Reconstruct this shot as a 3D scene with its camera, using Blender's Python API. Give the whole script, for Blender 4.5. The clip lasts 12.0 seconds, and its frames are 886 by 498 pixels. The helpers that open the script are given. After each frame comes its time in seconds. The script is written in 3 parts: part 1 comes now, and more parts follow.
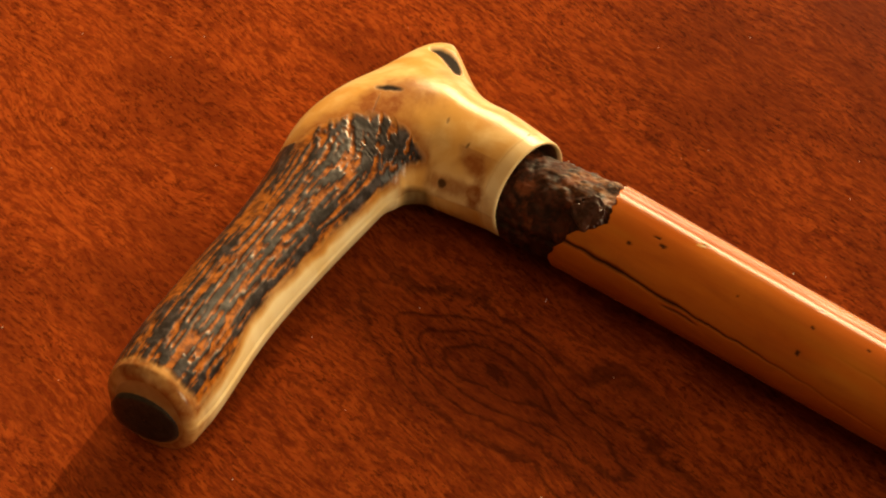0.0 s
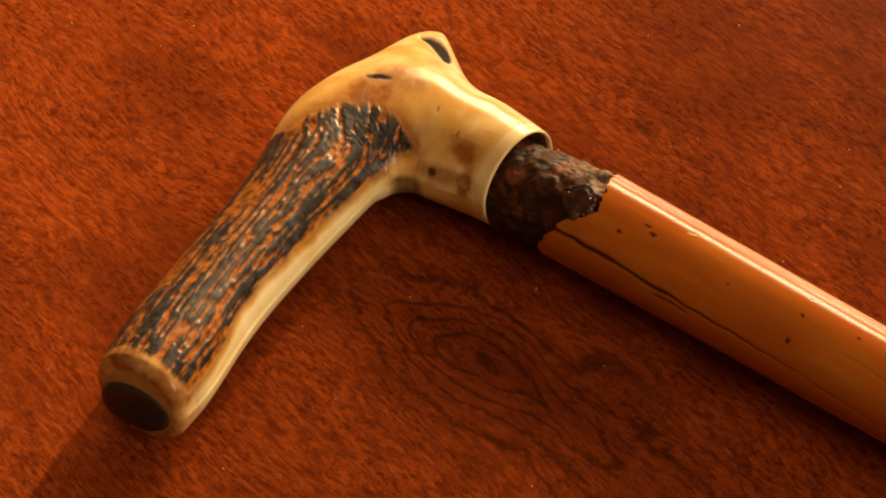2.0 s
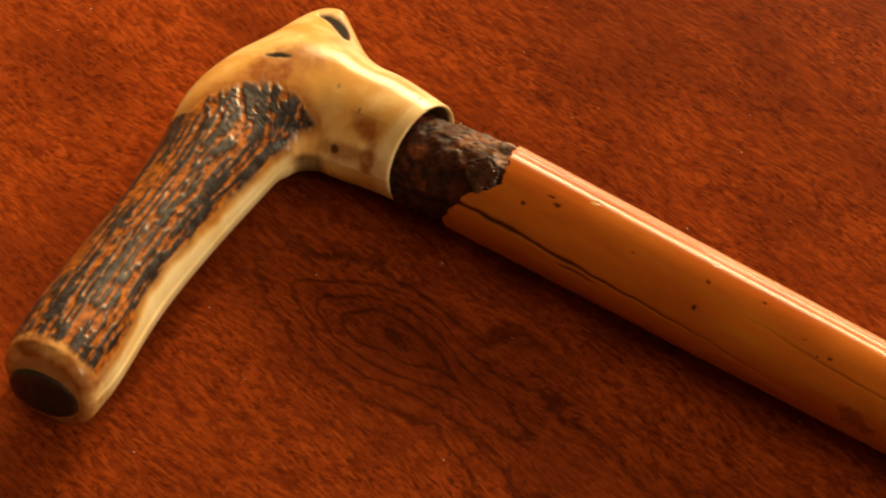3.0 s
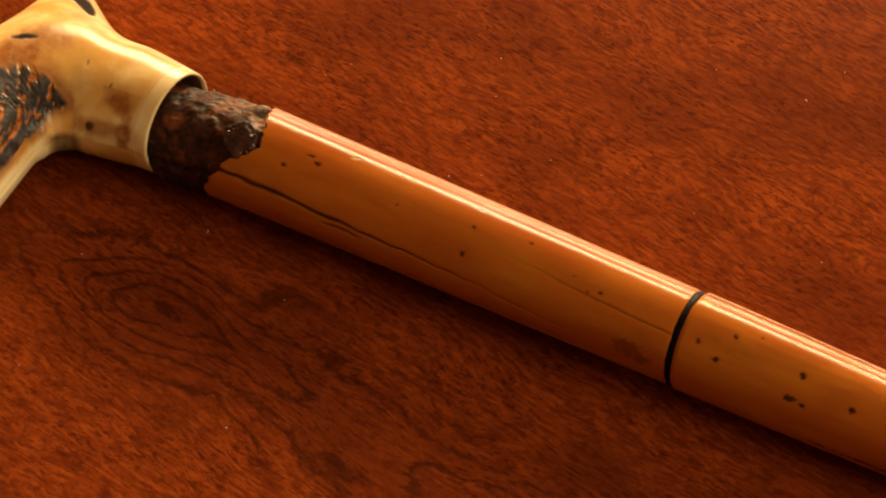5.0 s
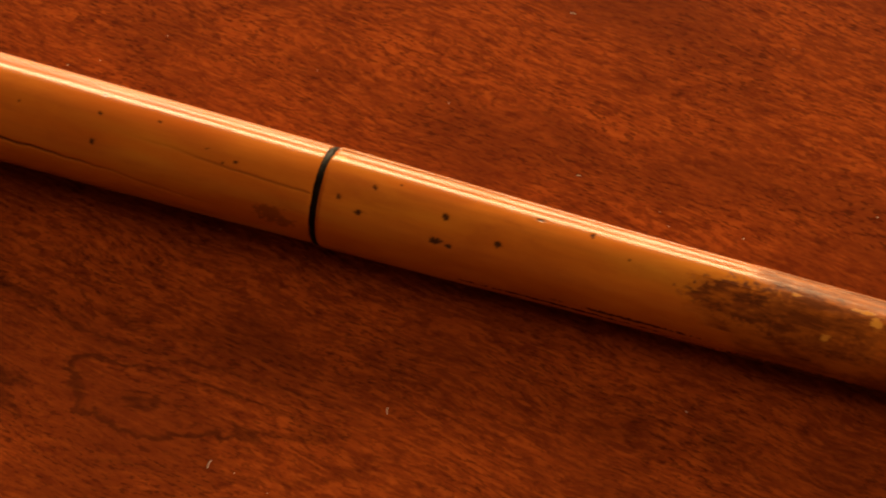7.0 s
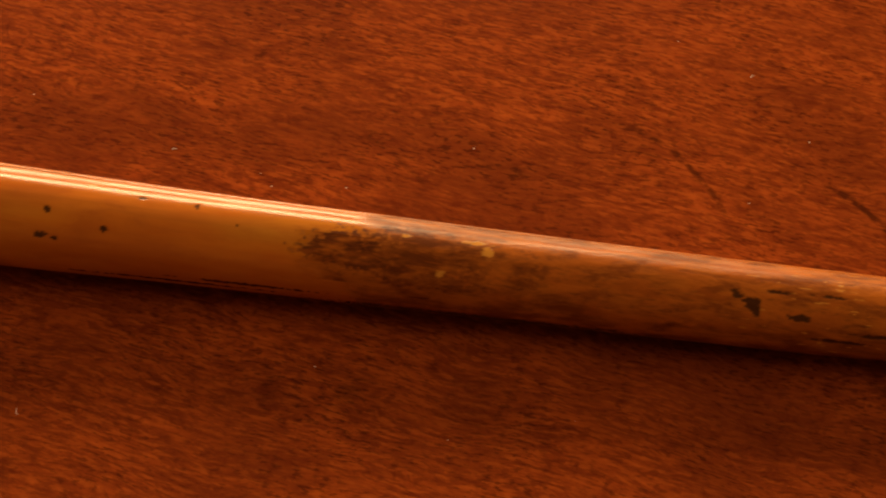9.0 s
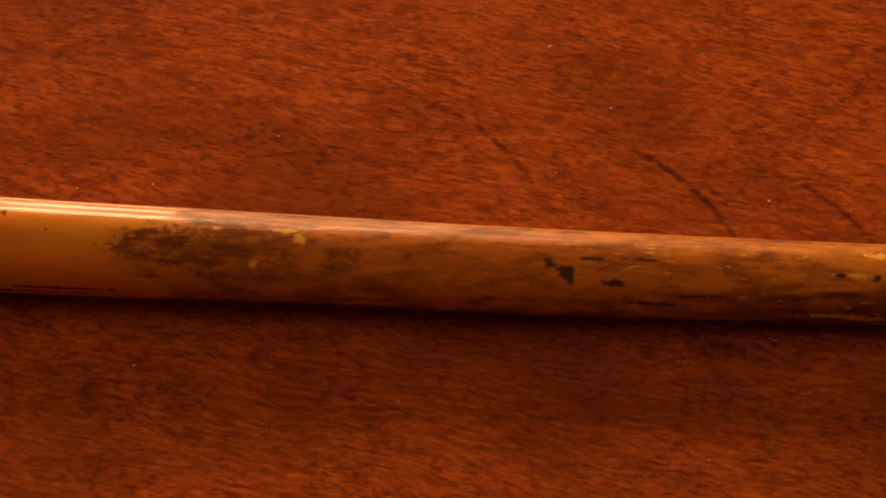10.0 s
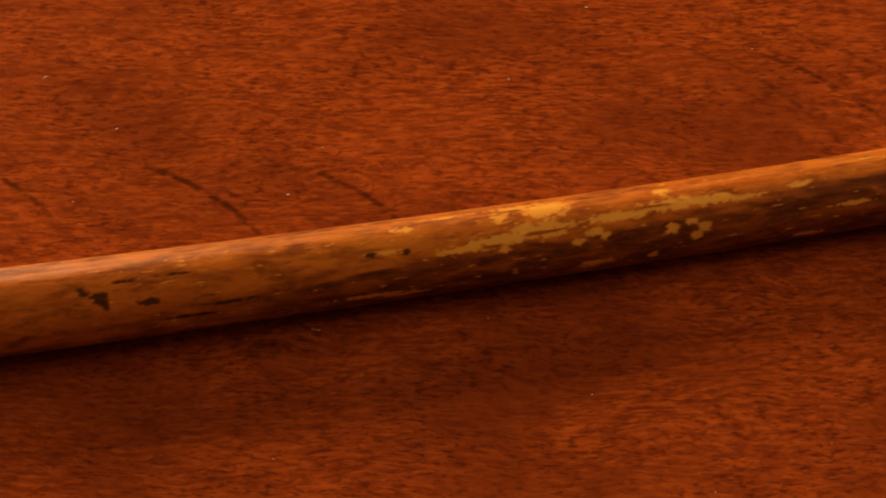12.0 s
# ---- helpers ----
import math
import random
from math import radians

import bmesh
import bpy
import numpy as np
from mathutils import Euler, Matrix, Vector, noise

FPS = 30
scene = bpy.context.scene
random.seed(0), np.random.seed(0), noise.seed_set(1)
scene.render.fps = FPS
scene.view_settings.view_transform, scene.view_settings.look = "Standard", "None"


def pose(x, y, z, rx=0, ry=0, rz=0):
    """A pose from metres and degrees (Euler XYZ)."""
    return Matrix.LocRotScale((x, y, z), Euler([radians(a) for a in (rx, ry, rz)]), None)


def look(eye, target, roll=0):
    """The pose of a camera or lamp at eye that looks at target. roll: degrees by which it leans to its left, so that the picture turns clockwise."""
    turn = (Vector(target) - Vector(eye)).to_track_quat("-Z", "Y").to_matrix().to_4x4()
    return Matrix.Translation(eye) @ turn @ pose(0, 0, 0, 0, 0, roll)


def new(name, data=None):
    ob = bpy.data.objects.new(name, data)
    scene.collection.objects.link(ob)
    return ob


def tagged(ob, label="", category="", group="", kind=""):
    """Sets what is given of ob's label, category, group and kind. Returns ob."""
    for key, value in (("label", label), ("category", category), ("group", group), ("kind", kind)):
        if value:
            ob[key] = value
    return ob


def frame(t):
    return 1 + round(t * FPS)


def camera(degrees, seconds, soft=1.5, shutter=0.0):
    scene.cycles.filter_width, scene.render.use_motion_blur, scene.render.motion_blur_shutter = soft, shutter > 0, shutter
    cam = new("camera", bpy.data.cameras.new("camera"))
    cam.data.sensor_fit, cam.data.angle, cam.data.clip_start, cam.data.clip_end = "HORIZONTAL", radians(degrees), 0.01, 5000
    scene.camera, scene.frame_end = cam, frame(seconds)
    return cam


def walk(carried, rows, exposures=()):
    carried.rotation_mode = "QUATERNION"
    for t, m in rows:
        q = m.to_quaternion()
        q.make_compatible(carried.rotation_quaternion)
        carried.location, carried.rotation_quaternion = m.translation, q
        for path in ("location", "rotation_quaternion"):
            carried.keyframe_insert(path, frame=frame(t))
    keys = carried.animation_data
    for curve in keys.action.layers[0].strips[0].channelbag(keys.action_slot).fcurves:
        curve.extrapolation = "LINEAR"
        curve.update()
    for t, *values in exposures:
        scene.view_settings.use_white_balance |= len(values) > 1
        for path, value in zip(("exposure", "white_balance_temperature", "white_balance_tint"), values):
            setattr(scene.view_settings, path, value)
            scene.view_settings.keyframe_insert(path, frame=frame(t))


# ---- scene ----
# A walking cane with an antler handle lies on a polished mahogany table. x runs along the cane, z = 0 is the table top.
cam = camera(17.823, 12.0, soft=2.0, shutter=0.3)
EYE = (0.0, -0.38008, 0.43558)
TURNS = (
    (0.0, 47.529, -0.065, 40.316), (0.5, 47.371, -0.131, 40.345), (1.0, 47.366, -0.158, 40.382), (1.5, 47.416, -0.159, 40.397),
    (2.0, 47.298, -0.110, 40.085), (2.5, 46.988, -0.217, 39.489), (3.0, 46.808, -0.206, 37.548), (3.2, 46.626, -0.330, 36.528),
    (4.8, 46.051, 0.158, 30.993), (5.0, 45.965, 0.103, 30.711), (5.5, 45.383, 0.347, 28.020), (6.0, 44.328, 0.291, 25.626),
    (6.5, 43.630, 0.284, 23.228), (7.0, 43.205, 0.293, 20.091), (7.2, 43.123, 0.253, 19.168), (8.8, 42.519, 0.074, 9.837),
    (9.0, 42.432, 0.108, 8.647), (9.5, 42.237, 0.116, 5.818), (10.0, 42.089, -0.067, 3.173), (10.5, 41.953, -0.130, 0.732),
    (11.0, 41.966, 0.114, -2.766), (11.5, 42.183, -0.231, -7.202), (12.0, 42.314, -0.483, -10.536))
walk(cam, [(t, pose(*EYE, rx, ry, rz)) for t, rx, ry, rz in TURNS], [(0.0, 0.60), (6.0, 0.64), (12.0, 0.68)])

# ---- light: warm low daylight through one window behind the cane, plus an added side fill ----
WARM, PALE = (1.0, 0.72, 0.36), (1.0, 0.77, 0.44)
world = bpy.data.worlds.new("world")
scene.world = world
world.use_nodes = True
sky = world.node_tree.nodes.new("ShaderNodeTexSky")
sky.sky_type, sky.sun_disc = "NISHITA", False
sky.sun_elevation, sky.sun_rotation = radians(28), radians(-10)
world.node_tree.links.new(sky.outputs[0], world.node_tree.nodes["Background"].inputs[0])
world.node_tree.nodes["Background"].inputs[1].default_value = 0.08
sun = new("sun", bpy.data.lights.new("sun", "SUN"))
sun.data.energy, sun.data.angle, sun.data.color = 3.2, radians(1.5), (1.0, 0.71, 0.36)
sun.matrix_world = look((-0.18, 0.98, 0.53), (0, 0, 0))
# the second lamp is an added fill from the right, its opening is unseen
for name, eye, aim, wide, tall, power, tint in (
        ("window_light", (-0.86, 1.97, 0.84), (-0.86, 0.0, 0.50), 1.66, 0.80, 74.0, WARM), ("side_fill_light", (2.57, 0.25, 1.35), (0.0, 0.1, 0.5), 1.5, 1.1, 38.0, PALE)):
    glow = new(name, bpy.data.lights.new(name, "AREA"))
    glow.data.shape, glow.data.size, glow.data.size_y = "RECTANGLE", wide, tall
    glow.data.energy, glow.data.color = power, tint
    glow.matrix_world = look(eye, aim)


# ---- small helpers ----
def link(ob_name, bm, material=None, parent=None, label=""):
    me = bpy.data.meshes.new(ob_name)
    bm.to_mesh(me)
    bm.free()
    return dress(ob_name, me, material, parent, label)


def dress(ob_name, me, material=None, parent=None, label=""):
    if material:
        me.materials.append(material)
    ob = new(ob_name, me)
    if parent:
        ob.parent = parent
    if label:
        ob["label"] = label
    return ob


def box(bm, x0, x1, y0, y1, z0, z1):
    bmesh.ops.create_cube(bm, size=1, matrix=Matrix.LocRotScale(
        ((x0 + x1) / 2, (y0 + y1) / 2, (z0 + z1) / 2), None, (x1 - x0, y1 - y0, z1 - z0)))


def grid_mesh(name, P, wrap=True, fields=None):
    """A mesh from rows of rings of points P (rows, ring, 3); fields: values for each point."""
    n, m, _ = P.shape
    i = np.arange(n - 1)[:, None]
    j = np.arange(m if wrap else m - 1)[None, :]
    k = (j + 1) % m
    faces = np.stack([i * m + j, i * m + k, (i + 1) * m + k, (i + 1) * m + j], -1).reshape(-1, 4)
    me = bpy.data.meshes.new(name)
    me.vertices.add(n * m)
    me.vertices.foreach_set("co", P.reshape(-1).astype(np.float32))
    me.loops.add(len(faces) * 4)
    me.loops.foreach_set("vertex_index", faces.reshape(-1).astype(np.int32))
    me.polygons.add(len(faces))
    me.polygons.foreach_set("loop_start", (np.arange(len(faces)) * 4).astype(np.int32))
    me.polygons.foreach_set("use_smooth", np.ones(len(faces), dtype=bool))
    me.update(calc_edges=True)
    for key, value in (fields or {}).items():
        me.attributes.new(key, "FLOAT", "POINT").data.foreach_set("value", np.ascontiguousarray(value, dtype=np.float32).reshape(-1))
    return me


def grain(x, y, z=0.0, seed=0):
    """Smooth value noise in 0..1 on arrays."""
    x, y, z = np.broadcast_arrays(np.asarray(x, float), np.asarray(y, float), np.asarray(z, float))
    ix, iy, iz = (np.floor(a).astype(np.int64) for a in (x, y, z))
    fx, fy, fz = (a - b for a, b in ((x, ix), (y, iy), (z, iz)))
    fx, fy, fz = (a * a * (3 - 2 * a) for a in (fx, fy, fz))

    def corner(a, b, c):
        h = (ix + a) * 374761393 + (iy + b) * 668265263 + (iz + c) * 2147483647 + seed * 144665
        h = (h ^ (h >> 13)) * 1274126177 & 0xFFFFFFFF
        h = (h ^ (h >> 16)) * 2246822519 & 0xFFFFFFFF
        return ((h ^ (h >> 15)) & 0xFFFFFF) / 0xFFFFFF
    out = 0
    for a in (0, 1):
        for b in (0, 1):
            for c in (0, 1):
                out = out + corner(a, b, c) * (fx if a else 1 - fx) * (fy if b else 1 - fy) * (fz if c else 1 - fz)
    return out


def rough_grain(x, y, z=0.0, seed=0, octaves=3):
    out, w = 0, 0
    for k in range(octaves):
        out = out + grain(x * 2 ** k, y * 2 ** k, z * 2 ** k, seed + k) * 0.55 ** k
        w += 0.55 ** k
    return out / w


def step(a, b, x):
    t = np.clip((x - a) / (b - a), 0, 1)
    return t * t * (3 - 2 * t)


# ---- materials ----
class Nodes:
    """Short hand for a node material."""

    def __init__(self, name, **settings):
        self.material = bpy.data.materials.new(name)
        self.material.use_nodes = True
        self.tree = self.material.node_tree
        self.bsdf = self.tree.nodes["Principled BSDF"]
        for key, value in settings.items():
            self.put(self.bsdf.inputs[key.replace("_", " ")], value)
        self.co = self.tree.nodes.new("ShaderNodeTexCoord").outputs["Object"]

    def put(self, socket, value):
        if isinstance(value, bpy.types.NodeSocket):
            self.tree.links.new(value, socket)
        elif isinstance(value, tuple) and len(value) == 3 and socket.type == "RGBA":
            socket.default_value = (*value, 1)
        else:
            socket.default_value = value

    def math(self, kind, a, b=0.0, c=0.0, clamp=False):
        n = self.tree.nodes.new("ShaderNodeMath")
        n.operation, n.use_clamp = kind, clamp
        for s, v in zip(n.inputs, (a, b, c)):
            self.put(s, v)
        return n.outputs[0]

    def turn(self, vector, scale=(1, 1, 1), angle=0.0, shift=(0, 0, 0)):
        n = self.tree.nodes.new("ShaderNodeMapping")
        self.put(n.inputs[0], vector)
        n.inputs["Location"].default_value, n.inputs["Rotation"].default_value, n.inputs["Scale"].default_value = shift, (0, 0, angle), scale
        return n.outputs[0]

    def noise(self, vector, scale=1.0, detail=3.0, rough=0.55, distort=0.0):
        n = self.tree.nodes.new("ShaderNodeTexNoise")
        self.put(n.inputs["Vector"], vector)
        for key, value in (("Scale", scale), ("Detail", detail), ("Roughness", rough), ("Distortion", distort)):
            n.inputs[key].default_value = value
        return n.outputs[0]

    def span(self, value, a, b, c=0.0, d=1.0):
        n = self.tree.nodes.new("ShaderNodeMapRange")
        n.interpolation_type = "SMOOTHSTEP"
        for s, v in zip(n.inputs, (value, a, b, c, d)):
            self.put(s, v)
        return n.outputs[0]

    def mix(self, f, a, b, kind="MIX"):
        n = self.tree.nodes.new("ShaderNodeMix")
        n.data_type, n.blend_type = "RGBA", kind
        self.put(n.inputs[0], f)
        self.put(n.inputs[6], a)
        self.put(n.inputs[7], b)
        return n.outputs[2]

    def field(self, name):
        n = self.tree.nodes.new("ShaderNodeAttribute")
        n.attribute_name = name
        return n.outputs["Fac"]

    def bump(self, height, distance, strength=1.0):
        n = self.tree.nodes.new("ShaderNodeBump")
        n.inputs["Strength"].default_value, n.inputs["Distance"].default_value = strength, distance
        self.put(n.inputs["Height"], height)
        self.put(self.bsdf.inputs["Normal"], n.outputs[0])

    def colour(self, value):
        self.put(self.bsdf.inputs["Base Color"], value)


def mahogany():
    """Polished mahogany: pores along the grain, ribbon mottling and dark figure lines with knots."""
    s = Nodes("mahogany", Roughness=0.15, Specular_IOR_Level=0.04)
    p = s.turn(s.co, angle=radians(11))
    warp = s.noise(s.turn(p, (14, 30, 1)), 1.0, 2.0)
    ripple = s.noise(s.turn(p, (55, 75, 1)), 1.0, 3.0)
    sep = s.tree.nodes.new("ShaderNodeSeparateXYZ")
    s.put(sep.inputs[0], p)
    u, v = sep.outputs[0], s.math("MULTIPLY_ADD", ripple, 0.0012, s.math("MULTIPLY_ADD", warp, 0.014, sep.outputs[1]))
    com = s.tree.nodes.new("ShaderNodeCombineXYZ")
    s.put(com.inputs[0], u)
    s.put(com.inputs[1], v)
    q = com.outputs[0]
    # figure: contour lines of a stretched field with bumps where the knots are
    field = s.math("MULTIPLY_ADD", s.noise(s.turn(q, (110, 170, 1)), 1.0, 4.0, 0.6, 0.6), 0.19, s.math("MULTIPLY", s.noise(s.turn(q, (7, 21, 1)), 1.0, 3.0, 0.5, 0.3), 1.5))
    near = 0.0
    for x, y, long, wide, high, show in ((-0.277, -0.041, 0.020, 0.011, 0.62, 1.0), (-0.247, -0.045, 0.03, 0.014, 0.40, 0.8), (-0.184, -0.058, 0.020, 0.013, 0.4, 0.30), (-0.150, -0.058, 0.024, 0.014, 0.4, 0.27)):
        c, n = math.cos(radians(11)), math.sin(radians(11))
        du = s.math("MULTIPLY", s.math("ADD", u, -(c * x - n * y)), 1 / long)
        dv = s.math("MULTIPLY", s.math("ADD", v, -(n * x + c * y) - 0.009), 1 / wide)
        d2 = s.math("ADD", s.math("MULTIPLY", du, du), s.math("MULTIPLY", dv, dv))
        near = s.math("ADD", near, s.math("MULTIPLY", s.math("POWER", 2.718, s.math("MULTIPLY", d2, -0.45)), show))
        field = s.math("ADD", field, s.math("MULTIPLY", s.math("POWER", 2.718, s.math("MULTIPLY", d2, -1.0)), high))
    saw = s.math("FRACT", s.math("MULTIPLY", field, 6.0))
    line = s.math("MULTIPLY", s.span(saw, 0.0, 0.16, 0.0, 1.0), s.span(saw, 0.16, 0.44, 1.0, 0.0))
    line = s.math("MULTIPLY", line, s.math("MAXIMUM", s.span(s.noise(s.turn(p, (40, 60, 1)), 1.0, 3.0), 0.60, 0.76), s.math("MULTIPLY", s.span(near, 0.12, 0.5), s.span(ripple, 0.3, 0.6, 0.6, 1.0))))
    # cathedral arcs that leave the grain and bend across it
    bent = s.noise(s.turn(s.co, (120, 120, 1)), 1.0, 3.0)
    sep2 = s.tree.nodes.new("ShaderNodeSeparateXYZ")
    s.put(sep2.inputs[0], s.co)
    gap = s.span(s.noise(s.turn(s.co, (260, 260, 1)), 1.0, 3.0), 0.34, 0.6)
    arcs = 0.0
    for x, y, long, show in ((-0.022, 0.0535, 0.021, 0.8), (0.0194, 0.043, 0.021, 1.0), (0.0518, 0.0367, 0.016, 0.8), (0.157, 0.0537, 0.022, 0.7), (0.142, 0.058, 0.026, 0.5), (0.171, 0.055, 0.02, 0.5), (-0.079, 0.042, 0.012, 0.5)):
        du = s.math("ADD", sep2.outputs[0], -x)
        drop = s.math("MULTIPLY", du, s.math("MULTIPLY_ADD", du, 30.0, 0.55))
        off = s.math("ADD", s.math("ADD", sep2.outputs[1], -y - 0.0012), s.math("MULTIPLY_ADD", bent, 0.0028, drop))
        off = s.math("DIVIDE", s.math("ABSOLUTE", off), s.math("MULTIPLY_ADD", s.math("ABSOLUTE", du), 45.0, 1.14))
        hit = s.math("MULTIPLY", s.span(off, 0.0002, 0.0011, show, 0.0), s.math("MULTIPLY", s.span(du, -0.012, 0.004), s.span(du, long * 0.8, long * 1.1, 1.0, 0.0)))
        arcs = s.math("MAXIMUM", arcs, hit)
    line = s.math("MAXIMUM", s.math("MULTIPLY", line, 0.95), s.math("MULTIPLY", s.math("MULTIPLY", arcs, gap), 1.2, clamp=True))
    # pores, ribbons and blotches
    pores = s.span(s.noise(s.turn(q, (370, 1150, 1)), 1.0, 3.0, 0.62), 0.51, 0.62)
    fine = s.noise(s.turn(q, (200, 850, 1)), 1.0, 3.0, 0.6)
    long = s.noise(s.turn(q, (52, 640, 1)), 1.0, 5.0, 0.64, 0.2)
    ribbon = s.noise(s.turn(q, (95, 250, 1)), 1.0, 5.0, 0.66, 0.9)
    blotch = s.noise(s.turn(p, (16, 26, 1)), 1.0, 3.0)
    tone = s.mix(s.span(ribbon, 0.30, 0.72), (0.1348, 0.02144, 0.00516), (0.2651, 0.0476, 0.00852))
    tone = s.mix(s.span(long, 0.46, 0.74, 0.0, 0.62), tone, (0.093, 0.014, 0.00372))
    tone = s.mix(s.span(fine, 0.42, 0.72, 0.0, 0.68), tone, (0.3441, 0.0704, 0.0114))
    tone = s.mix(s.span(blotch, 0.40, 0.66, 0.0, 0.62), tone, (0.09765, 0.0164, 0.00432))
    curl = s.noise(s.turn(q, (230, 420, 1)), 1.0, 4.0, 0.62, 0.8)
    tone = s.mix(s.span(curl, 0.50, 0.66, 0.0, 0.6), tone, (0.08835, 0.0128, 0.0036))
    tone = s.mix(s.math("MULTIPLY", pores, s.span(s.noise(s.turn(p, (38, 60, 1)), 1.0, 3.0), 0.36, 0.62, 0.22, 0.64)), tone, (0.04185, 0.0072, 0.0021))
    tone = s.mix(s.math("MULTIPLY", line, 0.74), tone, (0.03255, 0.0064, 0.0021))
    s.colour(tone)
    s.bump(s.math("SUBTRACT", fine, s.math("MULTIPLY", pores, 0.8)), 0.00003, 0.15)
    return s.material


def bamboo():
    """Lacquered cane: ochre with long fine streaks; crack, specks, burns, underside shade, wear and peel are marked on
    the mesh.
    """
    s = Nodes("lacquered_bamboo", Roughness=0.2, Specular_IOR_Level=0.2)
    streak = s.noise(s.turn(s.co, (9, 700, 700)), 1.0, 3.0, 0.6)
    cloud = s.noise(s.turn(s.co, (30, 110, 110)), 1.0, 4.0, 0.6)
    tone = s.mix(s.span(cloud, 0.3, 0.72), (0.43, 0.1023, 0.00856), (0.535, 0.1557, 0.01396))
    tone = s.mix(s.span(streak, 0.5, 0.8, 0.0, 0.35), tone, (0.36, 0.09952, 0.01351))
    sheet = s.noise(s.turn(s.co, (11, 75, 75)), 1.0, 3.0, 0.5)
    tone = s.mix(s.span(sheet, 0.50, 0.70, 0.0, 0.75), tone, (0.5, 0.1947, 0.01802))
    tone = s.mix(s.span(sheet, 0.50, 0.30, 0.0, 0.75), tone, (0.42, 0.08874, 0.007207))
    stain = s.noise(s.turn(s.co, (55, 190, 190)), 1.0, 5.0, 0.65, 0.5)
    tone = s.mix(s.span(stain, 0.48, 0.72, 0.0, 0.5), tone, (0.35, 0.08536, 0.011))
    worn = s.field("worn")
    mott = s.noise(s.turn(s.co, (120, 420, 420)), 1.0, 5.0, 0.65, 0.4)
    brown = s.mix(s.span(mott, 0.36, 0.66), (0.18, 0.04095, 0.004563), (0.38, 0.1032, 0.0103))
    tone = s.mix(worn, tone, brown)
    # burnt blotches share this tone with the shade painted on the lower half
    tone = s.mix(s.field("burn_shade"), tone, s.mix(s.span(mott, 0.38, 0.68), (0.072, 0.01501, 0.00336), (0.22, 0.05321, 0.0068)))
    tone = s.mix(s.field("peel"), tone, (0.56, 0.2535, 0.03829))
    tone = s.mix(s.field("speck"), tone, (0.058, 0.01631, 0.003153))
    tone = s.mix(s.field("crack"), tone, (0.03, 0.01085, 0.002702))
    tone = s.mix(s.field("scuff"), tone, (0.6, 0.3801, 0.1081))
    s.colour(tone)
    s.put(s.bsdf.inputs["Roughness"], s.math("MULTIPLY_ADD", s.math("ADD", worn, s.field("burn_shade"), clamp=True), 0.2, s.math("MULTIPLY_ADD", cloud, 0.14, 0.13)))
    s.put(s.bsdf.inputs["Specular IOR Level"], s.math("MULTIPLY_ADD", worn, -0.08, 0.18))
    s.bump(s.math("ADD", s.math("MULTIPLY", streak, 0.5), s.math("MULTIPLY", s.math("MULTIPLY", mott, worn), 2.5)), 0.00012, 0.6)
    return s.material


def antler():
    """Polished stag antler: cream with honey stains; dark ridged bark, pits and rims are marked on the mesh."""
    s = Nodes("stag_antler", Roughness=0.26, Specular_IOR_Level=0.36)
    s.bsdf.inputs["Subsurface Weight"].default_value = 0.03
    s.bsdf.inputs["Subsurface Radius"].default_value = (0.004, 0.002, 0.001)
    s.bsdf.inputs["Subsurface Scale"].default_value = 1.0
    cloud = s.noise(s.co, 70.0, 4.0, 0.55, 0.4)
    small = s.noise(s.co, 420.0, 4.0, 0.6)
    tone = s.mix(s.span(cloud, 0.35, 0.7), (0.63, 0.34, 0.085), (0.80, 0.58, 0.27))
    tone = s.mix(s.span(small, 0.56, 0.8, 0.0, 0.25), tone, (0.52, 0.27, 0.08))
    tone = s.mix(s.field("pale"), tone, s.mix(s.span(cloud, 0.3, 0.7), (0.76, 0.58, 0.30), (0.86, 0.73, 0.46)))
    tone = s.mix(s.math("MULTIPLY", s.field("honey"), s.span(small, 0.2, 0.7, 0.7, 1.0)), tone, (0.26, 0.078, 0.014))
    tone = s.mix(s.field("valley"), tone, s.mix(s.span(small, 0.35, 0.65), (0.13, 0.036, 0.005), (0.43, 0.135, 0.014)))
    tone = s.mix(s.field("ridge"), tone, s.mix(s.span(small, 0.4, 0.7), (0.013, 0.010, 0.011), (0.058, 0.049, 0.054)))
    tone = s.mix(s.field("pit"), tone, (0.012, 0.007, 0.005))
    s.colour(tone)
    s.put(s.bsdf.inputs["Roughness"], s.math("MULTIPLY_ADD", s.field("pit"), 0.45, s.math("MULTIPLY_ADD", s.field("ridge"), 0.04, s.math("MULTIPLY_ADD", s.field("valley"), 0.07, 0.26))))
    s.put(s.bsdf.inputs["Specular IOR Level"], s.math("MULTIPLY_ADD", s.field("pit"), -0.30, s.math("MULTIPLY_ADD", s.field("valley"), -0.05, 0.34)))
    s.bump(small, 0.00008, 0.5)
    return s.material


def plain(name, low, high, scale, roughness, relief=0.0, rough_far=None, **settings):
    s = Nodes(name, Roughness=roughness, **settings)
    n = s.noise(s.co, scale, 5.0, 0.62, 0.3)
    s.colour(s.mix(s.span(n, 0.35, 0.68), low, high))
    if rough_far is not None:
        s.put(s.bsdf.inputs["Roughness"], s.span(s.noise(s.co, scale * 0.6, 3.0), 0.35, 0.65, roughness, rough_far))
    if relief:
        s.bump(n, relief)
    return s.material


MAHOGANY, BAMBOO, ANTLER = mahogany(), bamboo(), antler()


